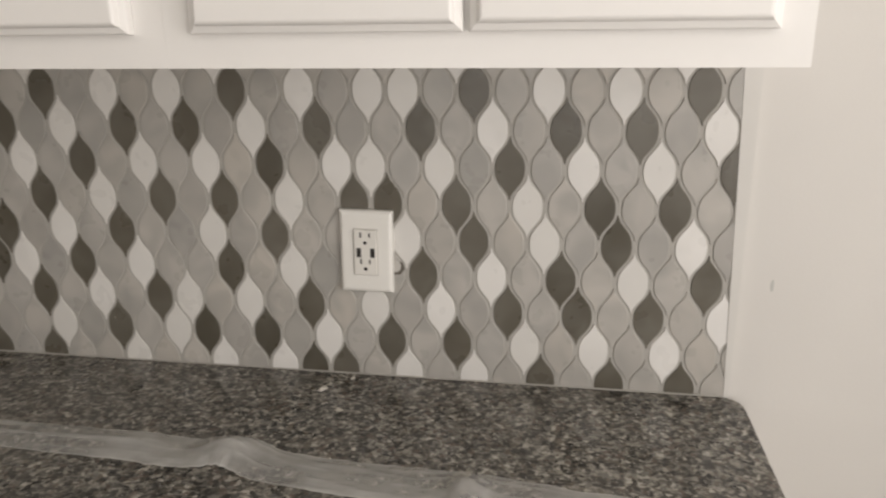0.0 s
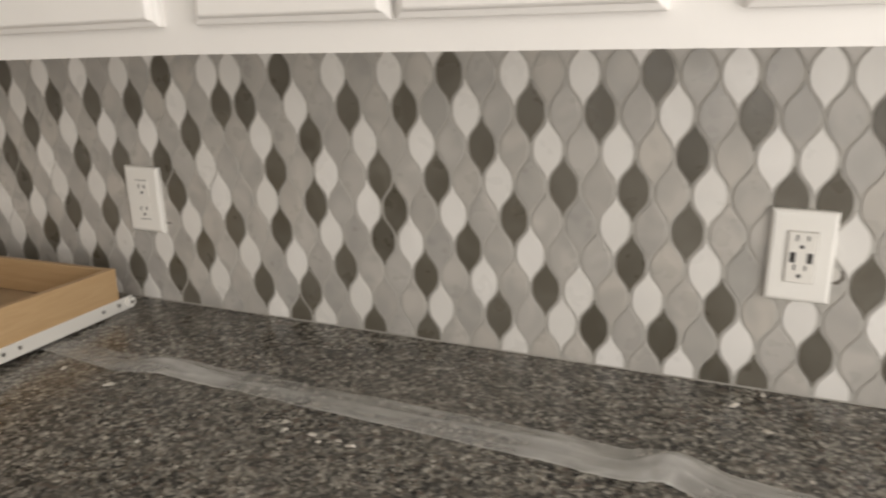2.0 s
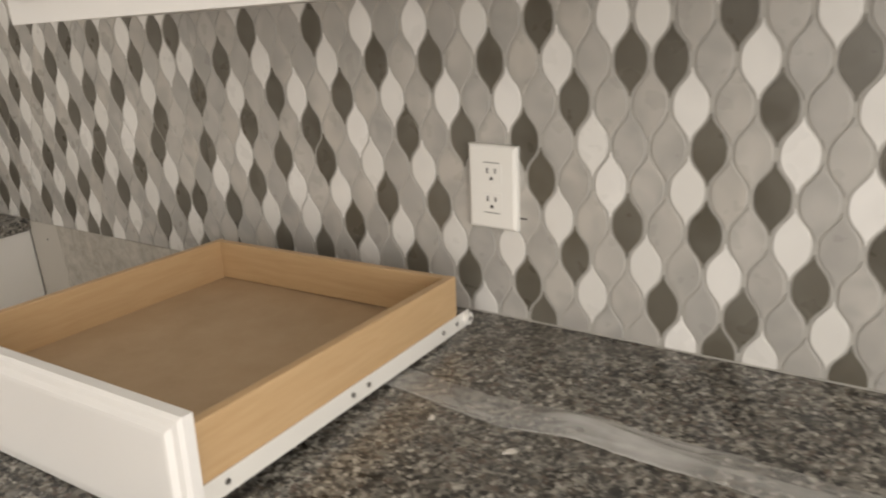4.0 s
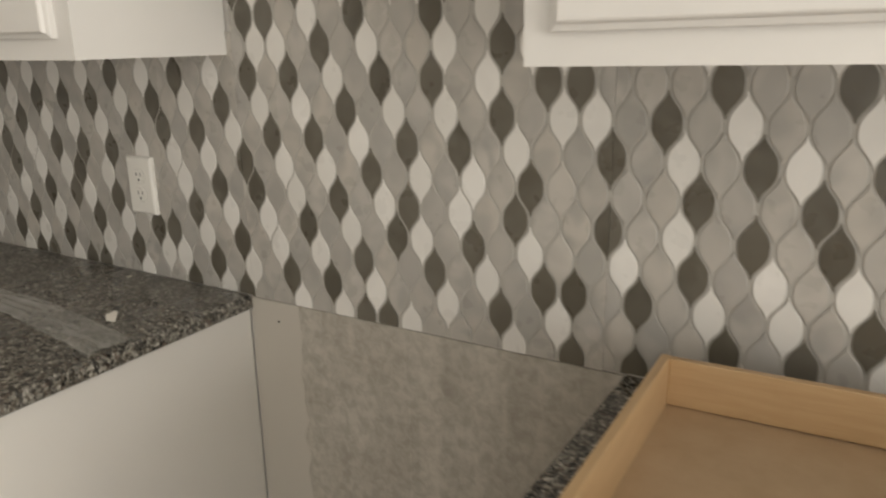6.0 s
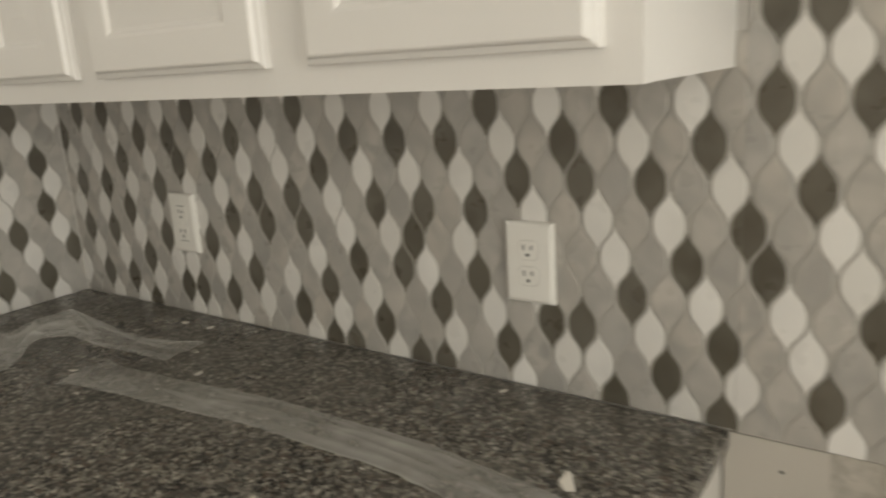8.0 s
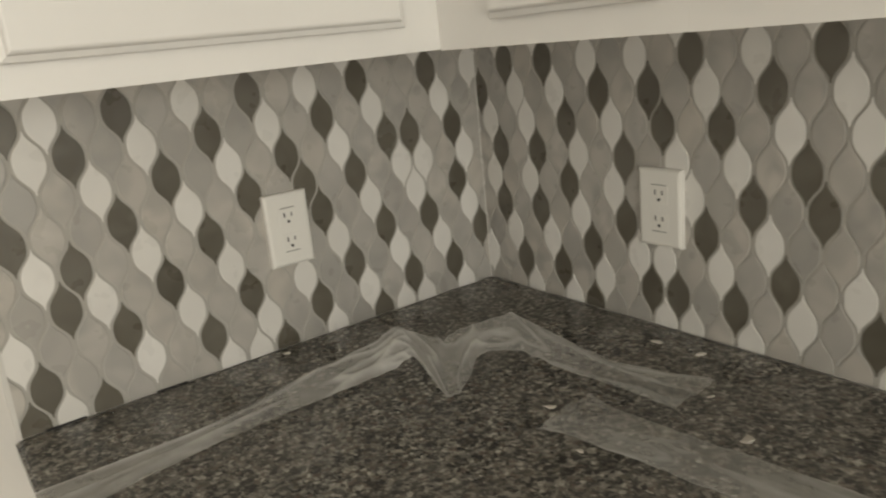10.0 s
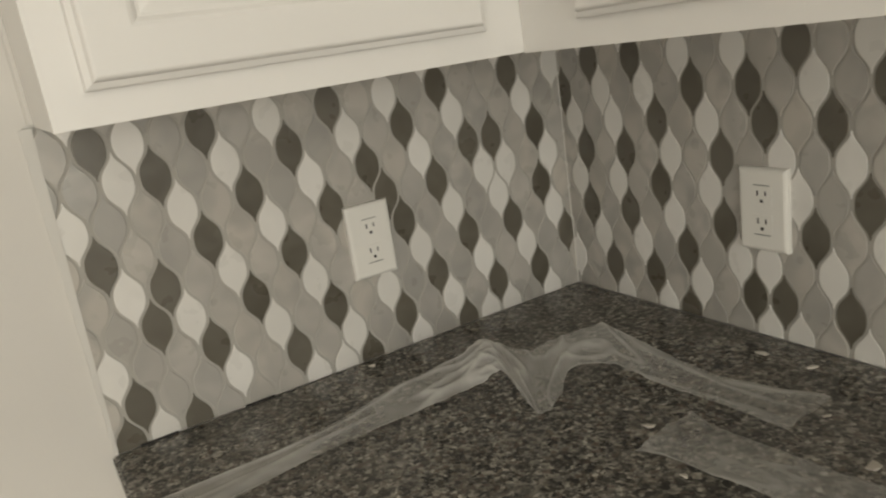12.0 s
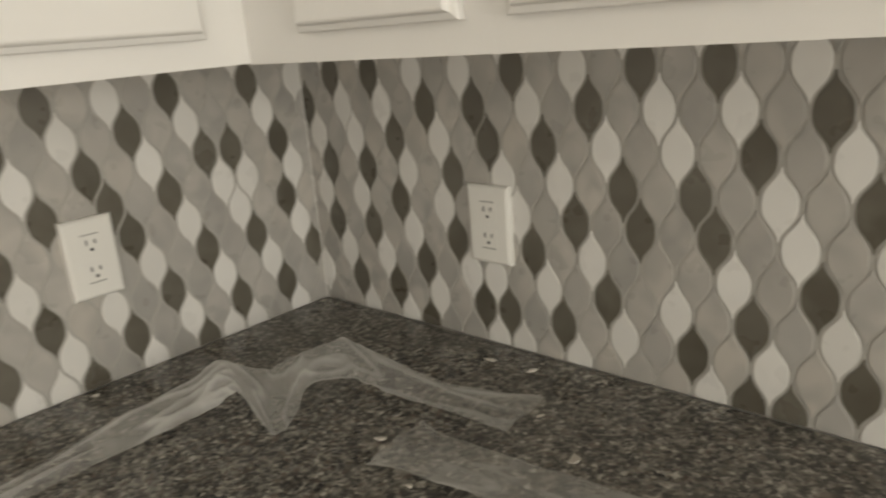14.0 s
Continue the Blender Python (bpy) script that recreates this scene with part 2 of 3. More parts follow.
def counter(name, outline, label):
    """A granite slab over an outline, with eased edges."""
    bm = bmesh.new()
    f = bm.faces.new([bm.verts.new((x, y, TOP)) for x, y in outline])
    r = bmesh.ops.extrude_face_region(bm, geom=[f])
    bmesh.ops.translate(bm, vec=(0, 0, -SLAB), verts=[v for v in r["geom"] if isinstance(v, bmesh.types.BMVert)])
    bmesh.ops.recalc_face_normals(bm, faces=bm.faces)
    bmesh.ops.bevel(bm, geom=[e for e in bm.edges if abs(e.verts[0].co.z - e.verts[1].co.z) < 1e-5 and max(e.verts[0].co.y, e.verts[1].co.y) < -0.0],
                    offset=0.004, segments=3, affect="EDGES")
    ob = part(name, bm, M_GRANITE)
    return tagged(ob, label, "countertop")


right_corner = [(END_R - 0.025 * (1 - math.cos(a)), 0.004 - 0.025 * (1 - math.sin(a)) - 0.004) for a in [math.pi / 2 * i / 5 for i in range(6)]]
counter("countertop_corner", [(0.001, -0.001), (0.001, END_L), (DEPTH, END_L), (DEPTH, -DEPTH), (GAP_L, -DEPTH), (GAP_L - 0.008, -0.001)],
        "speckled grey granite countertop turning the corner")
counter("countertop", [(GAP_R + 0.004, -0.001), (GAP_R - 0.004, -DEPTH), (END_R, -DEPTH)] + right_corner,
        "speckled grey granite countertop beside the range gap")


def base_cabinet(x0, x1, y0, y1, label, front):
    e = tagged(empty("base_cabinet"), label, "cabinet", "base cabinets under the counters")
    part("body", block(x0, x1, y0, y1, 0.1, TOP - SLAB - 0.001), M_MELAMINE, e)
    if front == "y":
        part("toe_kick", block(x0 + 0.02, x1 - 0.02, y0 + 0.07, y1, 0.0, 0.1), M_MELAMINE, e)
    else:
        part("toe_kick", block(x0, x1 - 0.07, y0 + 0.02, y1, 0.0, 0.1), M_MELAMINE, e)


base_cabinet(0.62, GAP_L - 0.018, -0.61, 0.0, "white base cabinet with a bare side panel at the range gap", "y")
base_cabinet(0.0, 0.61, -0.87, 0.0, "white corner base cabinet under the granite", "x")
base_cabinet(GAP_R + 0.014, 3.38, -0.61, 0.0, "white base cabinet under the granite", "y")
base_cabinet(3.381, END_R - 0.03, -0.61, 0.0, "white base cabinet under the granite", "y")

# bare wall in the range gap
b = tagged(empty("bare_wall_patch"), "bare stained backer board below the tile in the range gap", "wall patch", kind="structure")
part("board", block(GAP_L - 0.013, 1.889, 0.002, 0.0058, 0.0, 0.909), M_BACKER, b)
part("board", block(1.8896, GAP_R + 0.013, 0.0015, 0.0058, 0.0, 0.909), M_BACKER, b)
bm = bmesh.new()
ragged = [(GAP_L - 0.013, 0.0), (GAP_L - 0.013, 0.909)] + [(1.640 + 0.012 * noise.noise((k * 0.35, 2.0, 7.0)) + 0.004 * noise.noise((k * 1.7, 5.0, 7.0)), 0.909 * (1 - k / 60)) for k in range(61)]
face = bm.faces.new([bm.verts.new((x, 0.0010, z)) for x, z in ragged])
solid = bmesh.ops.extrude_face_region(bm, geom=[face])
bmesh.ops.translate(bm, vec=(0, 0.0009, 0), verts=[v for v in solid["geom"] if isinstance(v, bmesh.types.BMVert)])
part("primed_strip", bm, M_PRIMER, b, "ragged strip of pale skim coat")
part("nail_hole", rod(bmesh.new(), (1.586, 0.0012, 0.868), (1.586, 0.0002, 0.868), 0.0024), M_SLOT, b)

# ---- wall cabinets ----
CAB_Z1, CAB_D = 2.25, 0.305


def panel_door(w, h, parent, m):
    """A raised-panel door in the x-z plane facing -y, its lower left corner at the origin."""
    bm = bmesh.new()
    rings = [(0.0, 0.0), (0.0, -0.0090), (0.0010, -0.0106), (0.0068, -0.0134), (0.0088, -0.0178), (0.0106, -0.0192), (0.0125, -0.0196), (0.052, -0.0196),
             (0.056, -0.0186), (0.0605, -0.0146), (0.064, -0.0140), (0.094, -0.0172), (0.098, -0.0178)]
    prev = None
    for inset, y in rings:
        vs = [bm.verts.new(c) for c in ((inset, y, inset), (w - inset, y, inset), (w - inset, y, h - inset), (inset, y, h - inset))]
        if prev:
            for i in range(4):
                bm.faces.new((prev[i], prev[(i + 1) % 4], vs[(i + 1) % 4], vs[i]))
        else:
            bm.faces.new(vs[::-1])
        prev = vs
    bm.faces.new(prev)
    ob = part("door", bm, M_CABINET, parent, "raised-panel door")
    ob.matrix_basis = m
    return ob


def wall_cabinet(x0, x1, doors, label, m=None, z0=1.380, rise=0.0):
    """A wall cabinet on the back wall from x0 to x1, its lower edge at z0 and higher by rise at x1; doors are x spans."""
    e = tagged(empty("wall_cabinet"), label, "cabinet", "white wall cabinets")
    part("carcass", block(x0 + 0.0006, x1 - 0.0006, -CAB_D + 0.019, 0.0, z0 + 0.0006, CAB_Z1), M_CABINET, e)
    part("face_frame", block(x0 + 0.00005, x1 - 0.00005, -CAB_D, -CAB_D + 0.0188, z0, CAB_Z1), M_CABINET, e)
    for a, c in doors:
        panel_door(c - a, CAB_Z1 - 0.03 - (z0 + 0.0325), e, pose(a, -CAB_D - 0.0005, z0 + 0.0325))
    if rise:
        for piece in e.children:
            for v in piece.data.vertices:
                v.co.z += rise * (v.co.x + piece.location.x - x0) / (x1 - x0)
    if m:
        e.matrix_basis = m
    return e


wall_cabinet(2.248, 2.772, [(2.280, 2.752)], "white wall cabinet with one raised-panel door beside the range gap", z0=1.373, rise=0.006)
wall_cabinet(2.772, 3.270, [(2.797, 3.242)], "white wall cabinet with one raised-panel door", z0=1.379, rise=0.007)
wall_cabinet(3.270, 3.846, [(3.297, 3.545), (3.551, 3.815)], "white wall cabinet with two raised-panel doors", z0=1.386)
wall_cabinet(3.846, 4.440, [(3.878, 4.140), (4.146, 4.410)], "white wall cabinet with two raised-panel doors at the run's end", z0=1.386)
wall_cabinet(0.3056, 0.692, [(0.420, 0.658)], "narrow white wall cabinet beside the inside corner", z0=1.3786)
wall_cabinet(0.692, 1.107, [(0.714, 1.064)], "white wall cabinet with one raised-panel door", z0=1.3784)
wall_cabinet(1.107, 1.512, [(1.131, 1.477)], "white wall cabinet with a bare side at the range gap", z0=1.3784)
LEFT_TURN = Matrix.Translation((0, 0, 0.0)) @ pose(0, 0, 0, 0, 0, 90)
wall_cabinet(-0.859, -0.0, [(-0.824, -0.366)], "white corner wall cabinet with one raised-panel door", LEFT_TURN)

# ---- drawer lying on the counter ----
# its own frame: the origin at the back right lower corner of the box, the front towards -y
DW, DL, DH = 0.478, 0.478, 0.073
d = tagged(empty("drawer"), "pulled-out maple drawer with a white front lying on the granite", "drawer")
d.matrix_basis = pose(2.8332, -0.0788, 0.9256, -2.85, 0, 2.0)
part("side_panel", block(-DW, -DW + 0.013, -DL, 0, 0, DH, bevel=0.0015), M_MAPLE, d)
part("side_panel", block(-0.013, 0, -DL, 0, 0, DH, bevel=0.0015), M_MAPLE, d)
bm = block(-DW + 0.0131, -0.0131, -0.013, -0.0005, 0.0084, DH - 0.0006, bevel=0.0015)
for v in bm.verts:
    if v.co.z < 0.02:
        v.co.z += 0.0020 * (v.co.x + DW) / DW       # the bottom gapes from the back towards one end
part("back_panel", bm, M_MAPLE_X, d)
part("inner_front", block(-DW + 0.0131, -0.0131, -DL + 0.0002, -DL + 0.013, 0, DH - 0.0006, bevel=0.0015), M_MAPLE_X, d)
part("bottom", block(-DW + 0.0131, -0.0131, -DL + 0.0131, -0.0010, 0.003, 0.0075), M_BOARD, d, "brown hardboard bottom")


def drawer_front(x0, x1, z0, z1, y, thick):
    """A slab with a stepped, bevelled rim, facing -y."""
    bm = bmesh.new()
    prev = None
    for inset, dy in ((0.0, 0.0), (0.0, -0.55), (0.004, -0.7), (0.011, -0.76), (0.016, -0.97), (0.02, -1.0)):
        vs = [bm.verts.new(c) for c in ((x0 + inset, y + dy * thick, z0 + inset), (x1 - inset, y + dy * thick, z0 + inset),
                                        (x1 - inset, y + dy * thick, z1 - inset), (x0 + inset, y + dy * thick, z1 - inset))]
        if prev:
            for i in range(4):
                bm.faces.new((prev[i], prev[(i + 1) % 4], vs[(i + 1) % 4], vs[i]))
        else:
            bm.faces.new(vs[::-1])
        prev = vs
    bm.faces.new(prev)
    return bm


part("front", drawer_front(-DW - 0.034, 0.016, -0.0345, 0.096, -DL - 0.0005, 0.021), M_CABINET, d, "white painted drawer front")
RAIL_SLOPE = 0.0095       # the slides hang lower towards the front
for side, x in ((-1, -DW), (1, 0.0)):
    bm = bmesh.new()
    box(bm, *sorted((x + side * 0.0003, x + side * 0.0022)), -DL + 0.002, 0.030, -0.0105, 0.0140, bevel=0.0005, seg=1)
    box(bm, *sorted((x - side * 0.0060, x + side * 0.0002)), -DL + 0.002, 0.002, -0.0105, -0.0090, bevel=0.0004, seg=1)
    for v in bm.verts:
        v.co.z += RAIL_SLOPE * v.co.y
    rail = part("rail", bm, M_RAIL, d, "white enamelled drawer slide")
    part("roller", rod(bmesh.new(), (x + side * 0.0024, 0.020, 0.0035), (x + side * 0.0095, 0.020, 0.0035), 0.0095, 20), M_PLATE, rail, "white nylon roller")
    part("axle", rod(bmesh.new(), (x + side * 0.0096, 0.020, 0.0035), (x + side * 0.0108, 0.020, 0.0035), 0.0035, 12), M_STEEL, rail)
    for y in (-0.440, -0.245, -0.215, -0.042, -0.006):
        part("screw", rod(bmesh.new(), (x + side * 0.0023, y, 0.003 + RAIL_SLOPE * y), (x + side * 0.0036, y, 0.003 + RAIL_SLOPE * y), 0.0034, 12), M_STEEL, rail)

# ---- outlets ----


def plate_mesh(w, h, t):
    """A wall plate facing -y round the origin, with a domed, sloping rim."""
    bm = bmesh.new()
    prev = None
    for inset, y in ((0.0, 0.004), (0.0, -t * 0.45), (0.0015, -t * 0.75), (0.0045, -t * 0.97), (0.008, -t)):
        vs = [bm.verts.new((sx * (w / 2 - inset), y, sz * (h / 2 - inset))) for sx, sz in ((-1, -1), (1, -1), (1, 1), (-1, 1))]
        if prev:
            for i in range(4):
                bm.faces.new((prev[i], prev[(i + 1) % 4], vs[(i + 1) % 4], vs[i]))
        else:
            bm.faces.new(vs[::-1])
        prev = vs
    bm.faces.new(prev)
    return bm


def slots(parent, zc, y):
    """The three openings of one receptacle face."""
    for x, hh in ((-0.0064, 0.0040), (0.0064, 0.0033)):
        part("slot", block(x - 0.001, x + 0.001, y - 0.0004, y + 0.001, zc + 0.0045 - hh, zc + 0.0045 + hh), M_SLOT, parent)
    part("ground_hole", rod(bmesh.new(), (0, y + 0.001, zc - 0.0068), (0, y - 0.0004, zc - 0.0068), 0.0026, 12), M_SLOT, parent)


def oval_face(r, half, y0, y1, zc, n=28):
    """A round face cut flat above and below, from y1 at the plate to y0 in front."""
    bm = bmesh.new()
    ring = [(r * math.cos(2 * math.pi * k / n), zc + max(-half, min(half, r * math.sin(2 * math.pi * k / n)))) for k in range(n)]
    front, rear = [[bm.verts.new((x, y, z)) for x, z in ring] for y in (y0, y1)]
    bm.faces.new(front)
    for k in range(n):
        bm.faces.new((front[k], rear[k], rear[(k + 1) % n], front[(k + 1) % n]))
    return bm


def round_duplex_outlet(m, label):
    """A plain duplex outlet: two oval faces in a plate with one screw between them."""
    e = tagged(empty("duplex_outlet"), label, "outlet", "outlets on the tiled wall")
    part("plate", plate_mesh(0.0775, 0.122, 0.0075), M_PLATE, e)
    for zc in (0.0195, -0.0195):
        part("seam", oval_face(0.0178, 0.0150, -0.0078, -0.0070, zc), M_SHADE, e)
        face = part("receptacle", oval_face(0.0168, 0.0140, -0.0090, -0.0072, zc), M_PLATE, e)
        slots(face, zc, -0.0091)
    part("plate_screw", rod(bmesh.new(), (0, -0.007, 0), (0, -0.0082, 0), 0.003, 12), M_PLATE, e)
    e.matrix_basis = m
    return e


def duplex_outlet(m, label):
    e = tagged(empty("duplex_outlet"), label, "outlet", "outlets on the tiled wall")
    part("plate", plate_mesh(0.0775, 0.122, 0.0075), M_PLATE, e)
    for zc in (0.0205, -0.0205):
        bm = bmesh.new()
        box(bm, -0.0165, 0.0165, -0.0080, -0.0072, zc - 0.0142, zc + 0.0142, bevel=0.0005, seg=1)
        face = part("receptacle", bm, M_PLATE, e)
        part("rim_line", block(-0.013, 0.013, -0.0078, -0.0074, zc + (0.0155 if zc > 0 else -0.0165), zc + (0.0165 if zc > 0 else -0.0155)), M_SLOT, e)
        slots(face, zc, -0.0081)
    part("plate_screw", rod(bmesh.new(), (0, -0.007, 0), (0, -0.0082, 0), 0.003, 12), M_PLATE, e)
    e.matrix_basis = m
    return e


def usb_outlet(m, label):
    e = tagged(empty("usb_outlet"), label, "outlet", "outlets on the tiled wall")
    part("plate", plate_mesh(0.0775, 0.122, 0.0075), M_PLATE, e)
    face = part("receptacle", block(-0.0165, 0.0165, -0.0112, -0.0072, -0.0335, 0.0335, bevel=0.001), M_RECEPTACLE, e)
    part("seam", block(-0.0178, 0.0178, -0.0077, -0.0073, -0.0348, 0.0348), M_SHADE, e)
    slots(face, 0.0215, -0.0113)
    slots(face, -0.0175, -0.0113)
    for x in (-0.0095, 0.0105):
        part("usb_port", block(x - 0.0032, x + 0.0032, -0.0116, -0.0095, -0.0068, 0.0068), M_SLOT, face, "dark charging port")
    for z in (0.048, -0.048):
        part("plate_screw", rod(bmesh.new(), (0, -0.007, z), (0, -0.0079, z), 0.003, 12), M_PLATE, e)
    e.matrix_basis = m
    return e


FACE = -0.0022       # the tiles' face
PLATE = FACE - 0.003  # the plates stand a little off the tiles
usb_outlet(pose(3.957, PLATE, 1.113, 0, 0.6), "white double outlet with two charging ports, proud of the tiles")
duplex_outlet(pose(2.861, PLATE, 1.1145, 0, 1.2), "white duplex outlet in a slightly tilted plate")
round_duplex_outlet(pose(1.2345, PLATE, 1.1135), "white duplex outlet with a worn plate over the corner counter")
duplex_outlet(pose(0.429, PLATE, 1.1125), "white duplex outlet near the inside corner")
duplex_outlet(pose(-PLATE, -0.430, 1.117, 0, 0, 90), "white duplex outlet on the short side wall")


def chipped_hole(x, z, w, h):
    e = tagged(part("wall_hole", block(x - w / 2, x + w / 2, FACE - 0.0006, FACE + 0.0002, z - h / 2, z + h / 2, bevel=0.0002, seg=1), M_SLOT),
               "small dark gap cut too wide in the tile", "hole", kind="structure")
    return e


bm = bmesh.new()
rod(bm, (3.9995, FACE + 0.0004, 1.088), (3.9995, FACE - 0.0006, 1.088), 0.0115, 7)
gap = tagged(part("wall_hole", bm, M_DUST_GAP), "dark chipped gap in the tile beside the outlet", "hole", kind="structure")
part("putty", rod(bmesh.new(), (3.9965, FACE + 0.0004, 1.0905), (3.9965, FACE - 0.0010, 1.0905), 0.0098, 9), M_SHADE, gap, "grey putty in the gap")
chipped_hole(2.9045, 1.071, 0.013, 0.0022)

bm = bmesh.new()
bmesh.ops.create_icosphere(bm, subdivisions=2, radius=0.006)
for v in bm.verts:
    v.co = Vector((4.517 + v.co.x * 0.4, 0.0058 + v.co.y * 0.06, 1.081 + v.co.z * (1.5 + v.co.x * 60)))
tagged(part("wall_scuff", bm, M_SCUFF), "small grey scuff on the white wall", "scuff", kind="structure")

# ---- plastic film strips ----


def spline(points, s):
    """A smooth curve through points, s from 0 to 1."""
    n = len(points) - 1
    i = min(int(s * n), n - 1)
    f = s * n - i
    p = [Vector(points[max(0, min(n, j))]) for j in (i - 1, i, i + 1, i + 2)]
    return 0.5 * ((2 * p[1]) + (p[2] - p[0]) * f + (2 * p[0] - 5 * p[1] + 4 * p[2] - p[3]) * f * f + (3 * p[1] - p[0] - 3 * p[2] + p[3]) * f ** 3)


def film_object(name, bm, folds, label):
    """Links a film; folds holds, vertex by vertex, how strongly a crease or edge is whitened."""
    ob = part(name, bm, M_FILM, smooth=True)
    ob.data.attributes.new("fold", "FLOAT", "POINT").data.foreach_set("value", folds)
    return tagged(ob, label, "plastic film", "film strips on the counters")


def film_strip(name, centre, width, label, seed, lift=0.004, steps=150, across=18, ends=0.012, tip=None, flare=0.0, rumple=1.0):
    """A crumpled strip along centre, whose points are x, y and how high its middle rises; flare widens its start."""
    bm = bmesh.new()
    rows, folds = [], []
    run = sum((Vector(q[:2]) - Vector(p[:2])).length for p, q in zip(centre, centre[1:]))
    for i in range(steps + 1):
        s = i / steps
        c, t = spline(centre, s), spline(centre, min(1, s + 0.01)) - spline(centre, max(0, s - 0.01))
        side = Vector((-t.y, t.x, 0)).normalized()
        along = s * run
        row = []
        for j in range(across + 1):
            u = j / across * 2 - 1
            wide = width if tip is None else width + (tip - width) * s
            wide *= 1 + flare * math.exp(-along * 16)
            edge = wide / 2 * (1 + 0.16 * noise.noise((along * 9, u * 0.6, seed))) + 0.003 * noise.noise((along * 45, u, seed + 4))
            p = Vector((c.x, c.y, 0)) + side * u * edge
            if i in (0, steps):
                p += t.normalized() * ends * noise.noise((u * 3, s, seed + 7))
            # long soft folds, a few creases along the strip and fine crumples
            fold = max(0.0, noise.noise((along * 7, u * 1.5, seed))) * 0.008
            crease = max(0.0, 1 - 6 * abs(noise.noise((along * 5, u * 1.7, seed + 9)))) * 0.0036
            crease += max(0.0, 1 - 5 * abs(noise.noise((along * 8 + u, u * 2.2 - along * 6, seed + 12)))) * 0.0026 * rumple
            fine = abs(noise.noise((along * 40, u * 4, seed + 2))) * 0.0012
            z = TOP + 0.0012 + lift * (1 - u * u) * 0.5 + c.z * (1 - 0.75 * abs(u)) + (fold + crease + fine) * rumple * (1 - 0.6 * abs(u) ** 3)
            row.append(bm.verts.new((p.x, p.y, z)))
            folds.append(min(1.0, crease / 0.0085 + (0.5 if abs(u) > 0.97 else 0.0)))
        rows.append(row)
    for a, c in zip(rows, rows[1:]):
        for j in range(across):
            bm.faces.new((a[j], a[j + 1], c[j + 1], c[j]))
    return film_object(name, bm, folds, label)


film_strip("plastic_film", [(2.70, -0.215, 0), (2.85, -0.230, 0), (3.00, -0.243, 0.002), (3.09, -0.232, 0.012), (3.20, -0.234, 0.003), (3.35, -0.237, 0.003), (3.50, -0.237, 0.003),
                            (3.68, -0.243, 0.004), (3.78, -0.250, 0.005), (3.835, -0.242, 0.018), (3.90, -0.262, 0.004), (4.02, -0.277, 0.002), (4.10, -0.280, 0.003), (4.14, -0.284, 0.018), (4.19, -0.288, 0.002), (4.34, -0.308, 0.001)], 0.048,
           "strip of dusty clear plastic film creased along the granite", 3.0, steps=240, tip=0.080, rumple=0.5)
film_strip("plastic_film", [(0.503, -0.309, 0.003), (0.64, -0.296, 0.003), (0.78, -0.284, 0.002), (0.95, -0.265, 0.001), (1.20, -0.269, 0.002), (1.36, -0.291, 0.001), (1.508, -0.312, 0)], 0.082,
           "flat strip of dusty clear plastic film ending at the range gap", 8.0, steps=200, flare=0.4, rumple=0.5)


def film_sheet(name, edges, label, seed, steps=260, across=22):
    """A loose length of film between a far and a near edge, given as pairs of x, y and height over the counter."""
    bm = bmesh.new()
    far, near = [p for p, q in edges], [q for p, q in edges]
    rows, folds = [], []
    for i in range(steps + 1):
        s = i / steps
        a, c = spline(far, s), spline(near, s)
        # crimped edges
        a, c = a + (a - c) * 0.07 * noise.noise((s * 30, 1.0, seed)), c + (c - a) * 0.07 * noise.noise((s * 34, 5.0, seed))
        row = []
        for j in range(across + 1):
            u = j / across
            p = a.lerp(c, u)
            middle = 4 * u * (1 - u)
            bulge = middle * 0.004 * noise.noise((s * 9, u * 1.2, seed + 3))
            # long pleats, gathered where the film is pulled together
            pull = max(0.0, 1 - abs(s - 0.27) * 4)
            pleat = max(0.0, 1 - (6 - 2 * pull) * abs(noise.noise((s * 8 + u * 0.6, u * (2.2 + 2.4 * pull) - s * 4, seed + 9)))) * (0.0034 + 0.003 * pull)
            fine = abs(noise.noise((s * 45, u * 6, seed + 2))) * 0.0016
            p.z = TOP + 0.0012 + max(0.0, p.z + bulge) + (pleat + fine) * (0.25 + 0.75 * middle)
            row.append(bm.verts.new(p))
            folds.append(min(1.0, pleat / 0.0050 + 0.25 * pull + (0.6 if j in (0, across) else 0.0)))
        rows.append(row)
    for a, c in zip(rows, rows[1:]):
        for j in range(across):
            bm.faces.new((a[j], a[j + 1], c[j + 1], c[j]))
    return film_object(name, bm, folds, label)


film_sheet("plastic_film", [((0.174, -0.885, 0.000), (0.258, -0.880, 0.000)), ((0.185, -0.664, 0.008), (0.231, -0.635, 0.003)), ((0.166, -0.481, 0.021), (0.231, -0.503, 0.004)),
                            ((0.173, -0.393, 0.031), (0.238, -0.416, 0.008)), ((0.173, -0.351, 0.043), (0.245, -0.368, 0.018)), ((0.200, -0.332, 0.036), (0.313, -0.382, 0.008)),
                            ((0.225, -0.304, 0.024), (0.361, -0.389, 0.001)), ((0.244, -0.275, 0.034), (0.347, -0.344, 0.006)), ((0.262, -0.251, 0.043), (0.318, -0.295, 0.021)),
                            ((0.277, -0.194, 0.044), (0.346, -0.240, 0.014)), ((0.323, -0.181, 0.031), (0.410, -0.231, 0.006)), ((0.456, -0.164, 0.008), (0.522, -0.217, 0.003)),
                            ((0.596, -0.118, 0.003), (0.602, -0.215, 0.001))],
           "wrinkled length of clear plastic film twisting up round the counter's corner", 23.0)

# ---- mortar crumbs ----


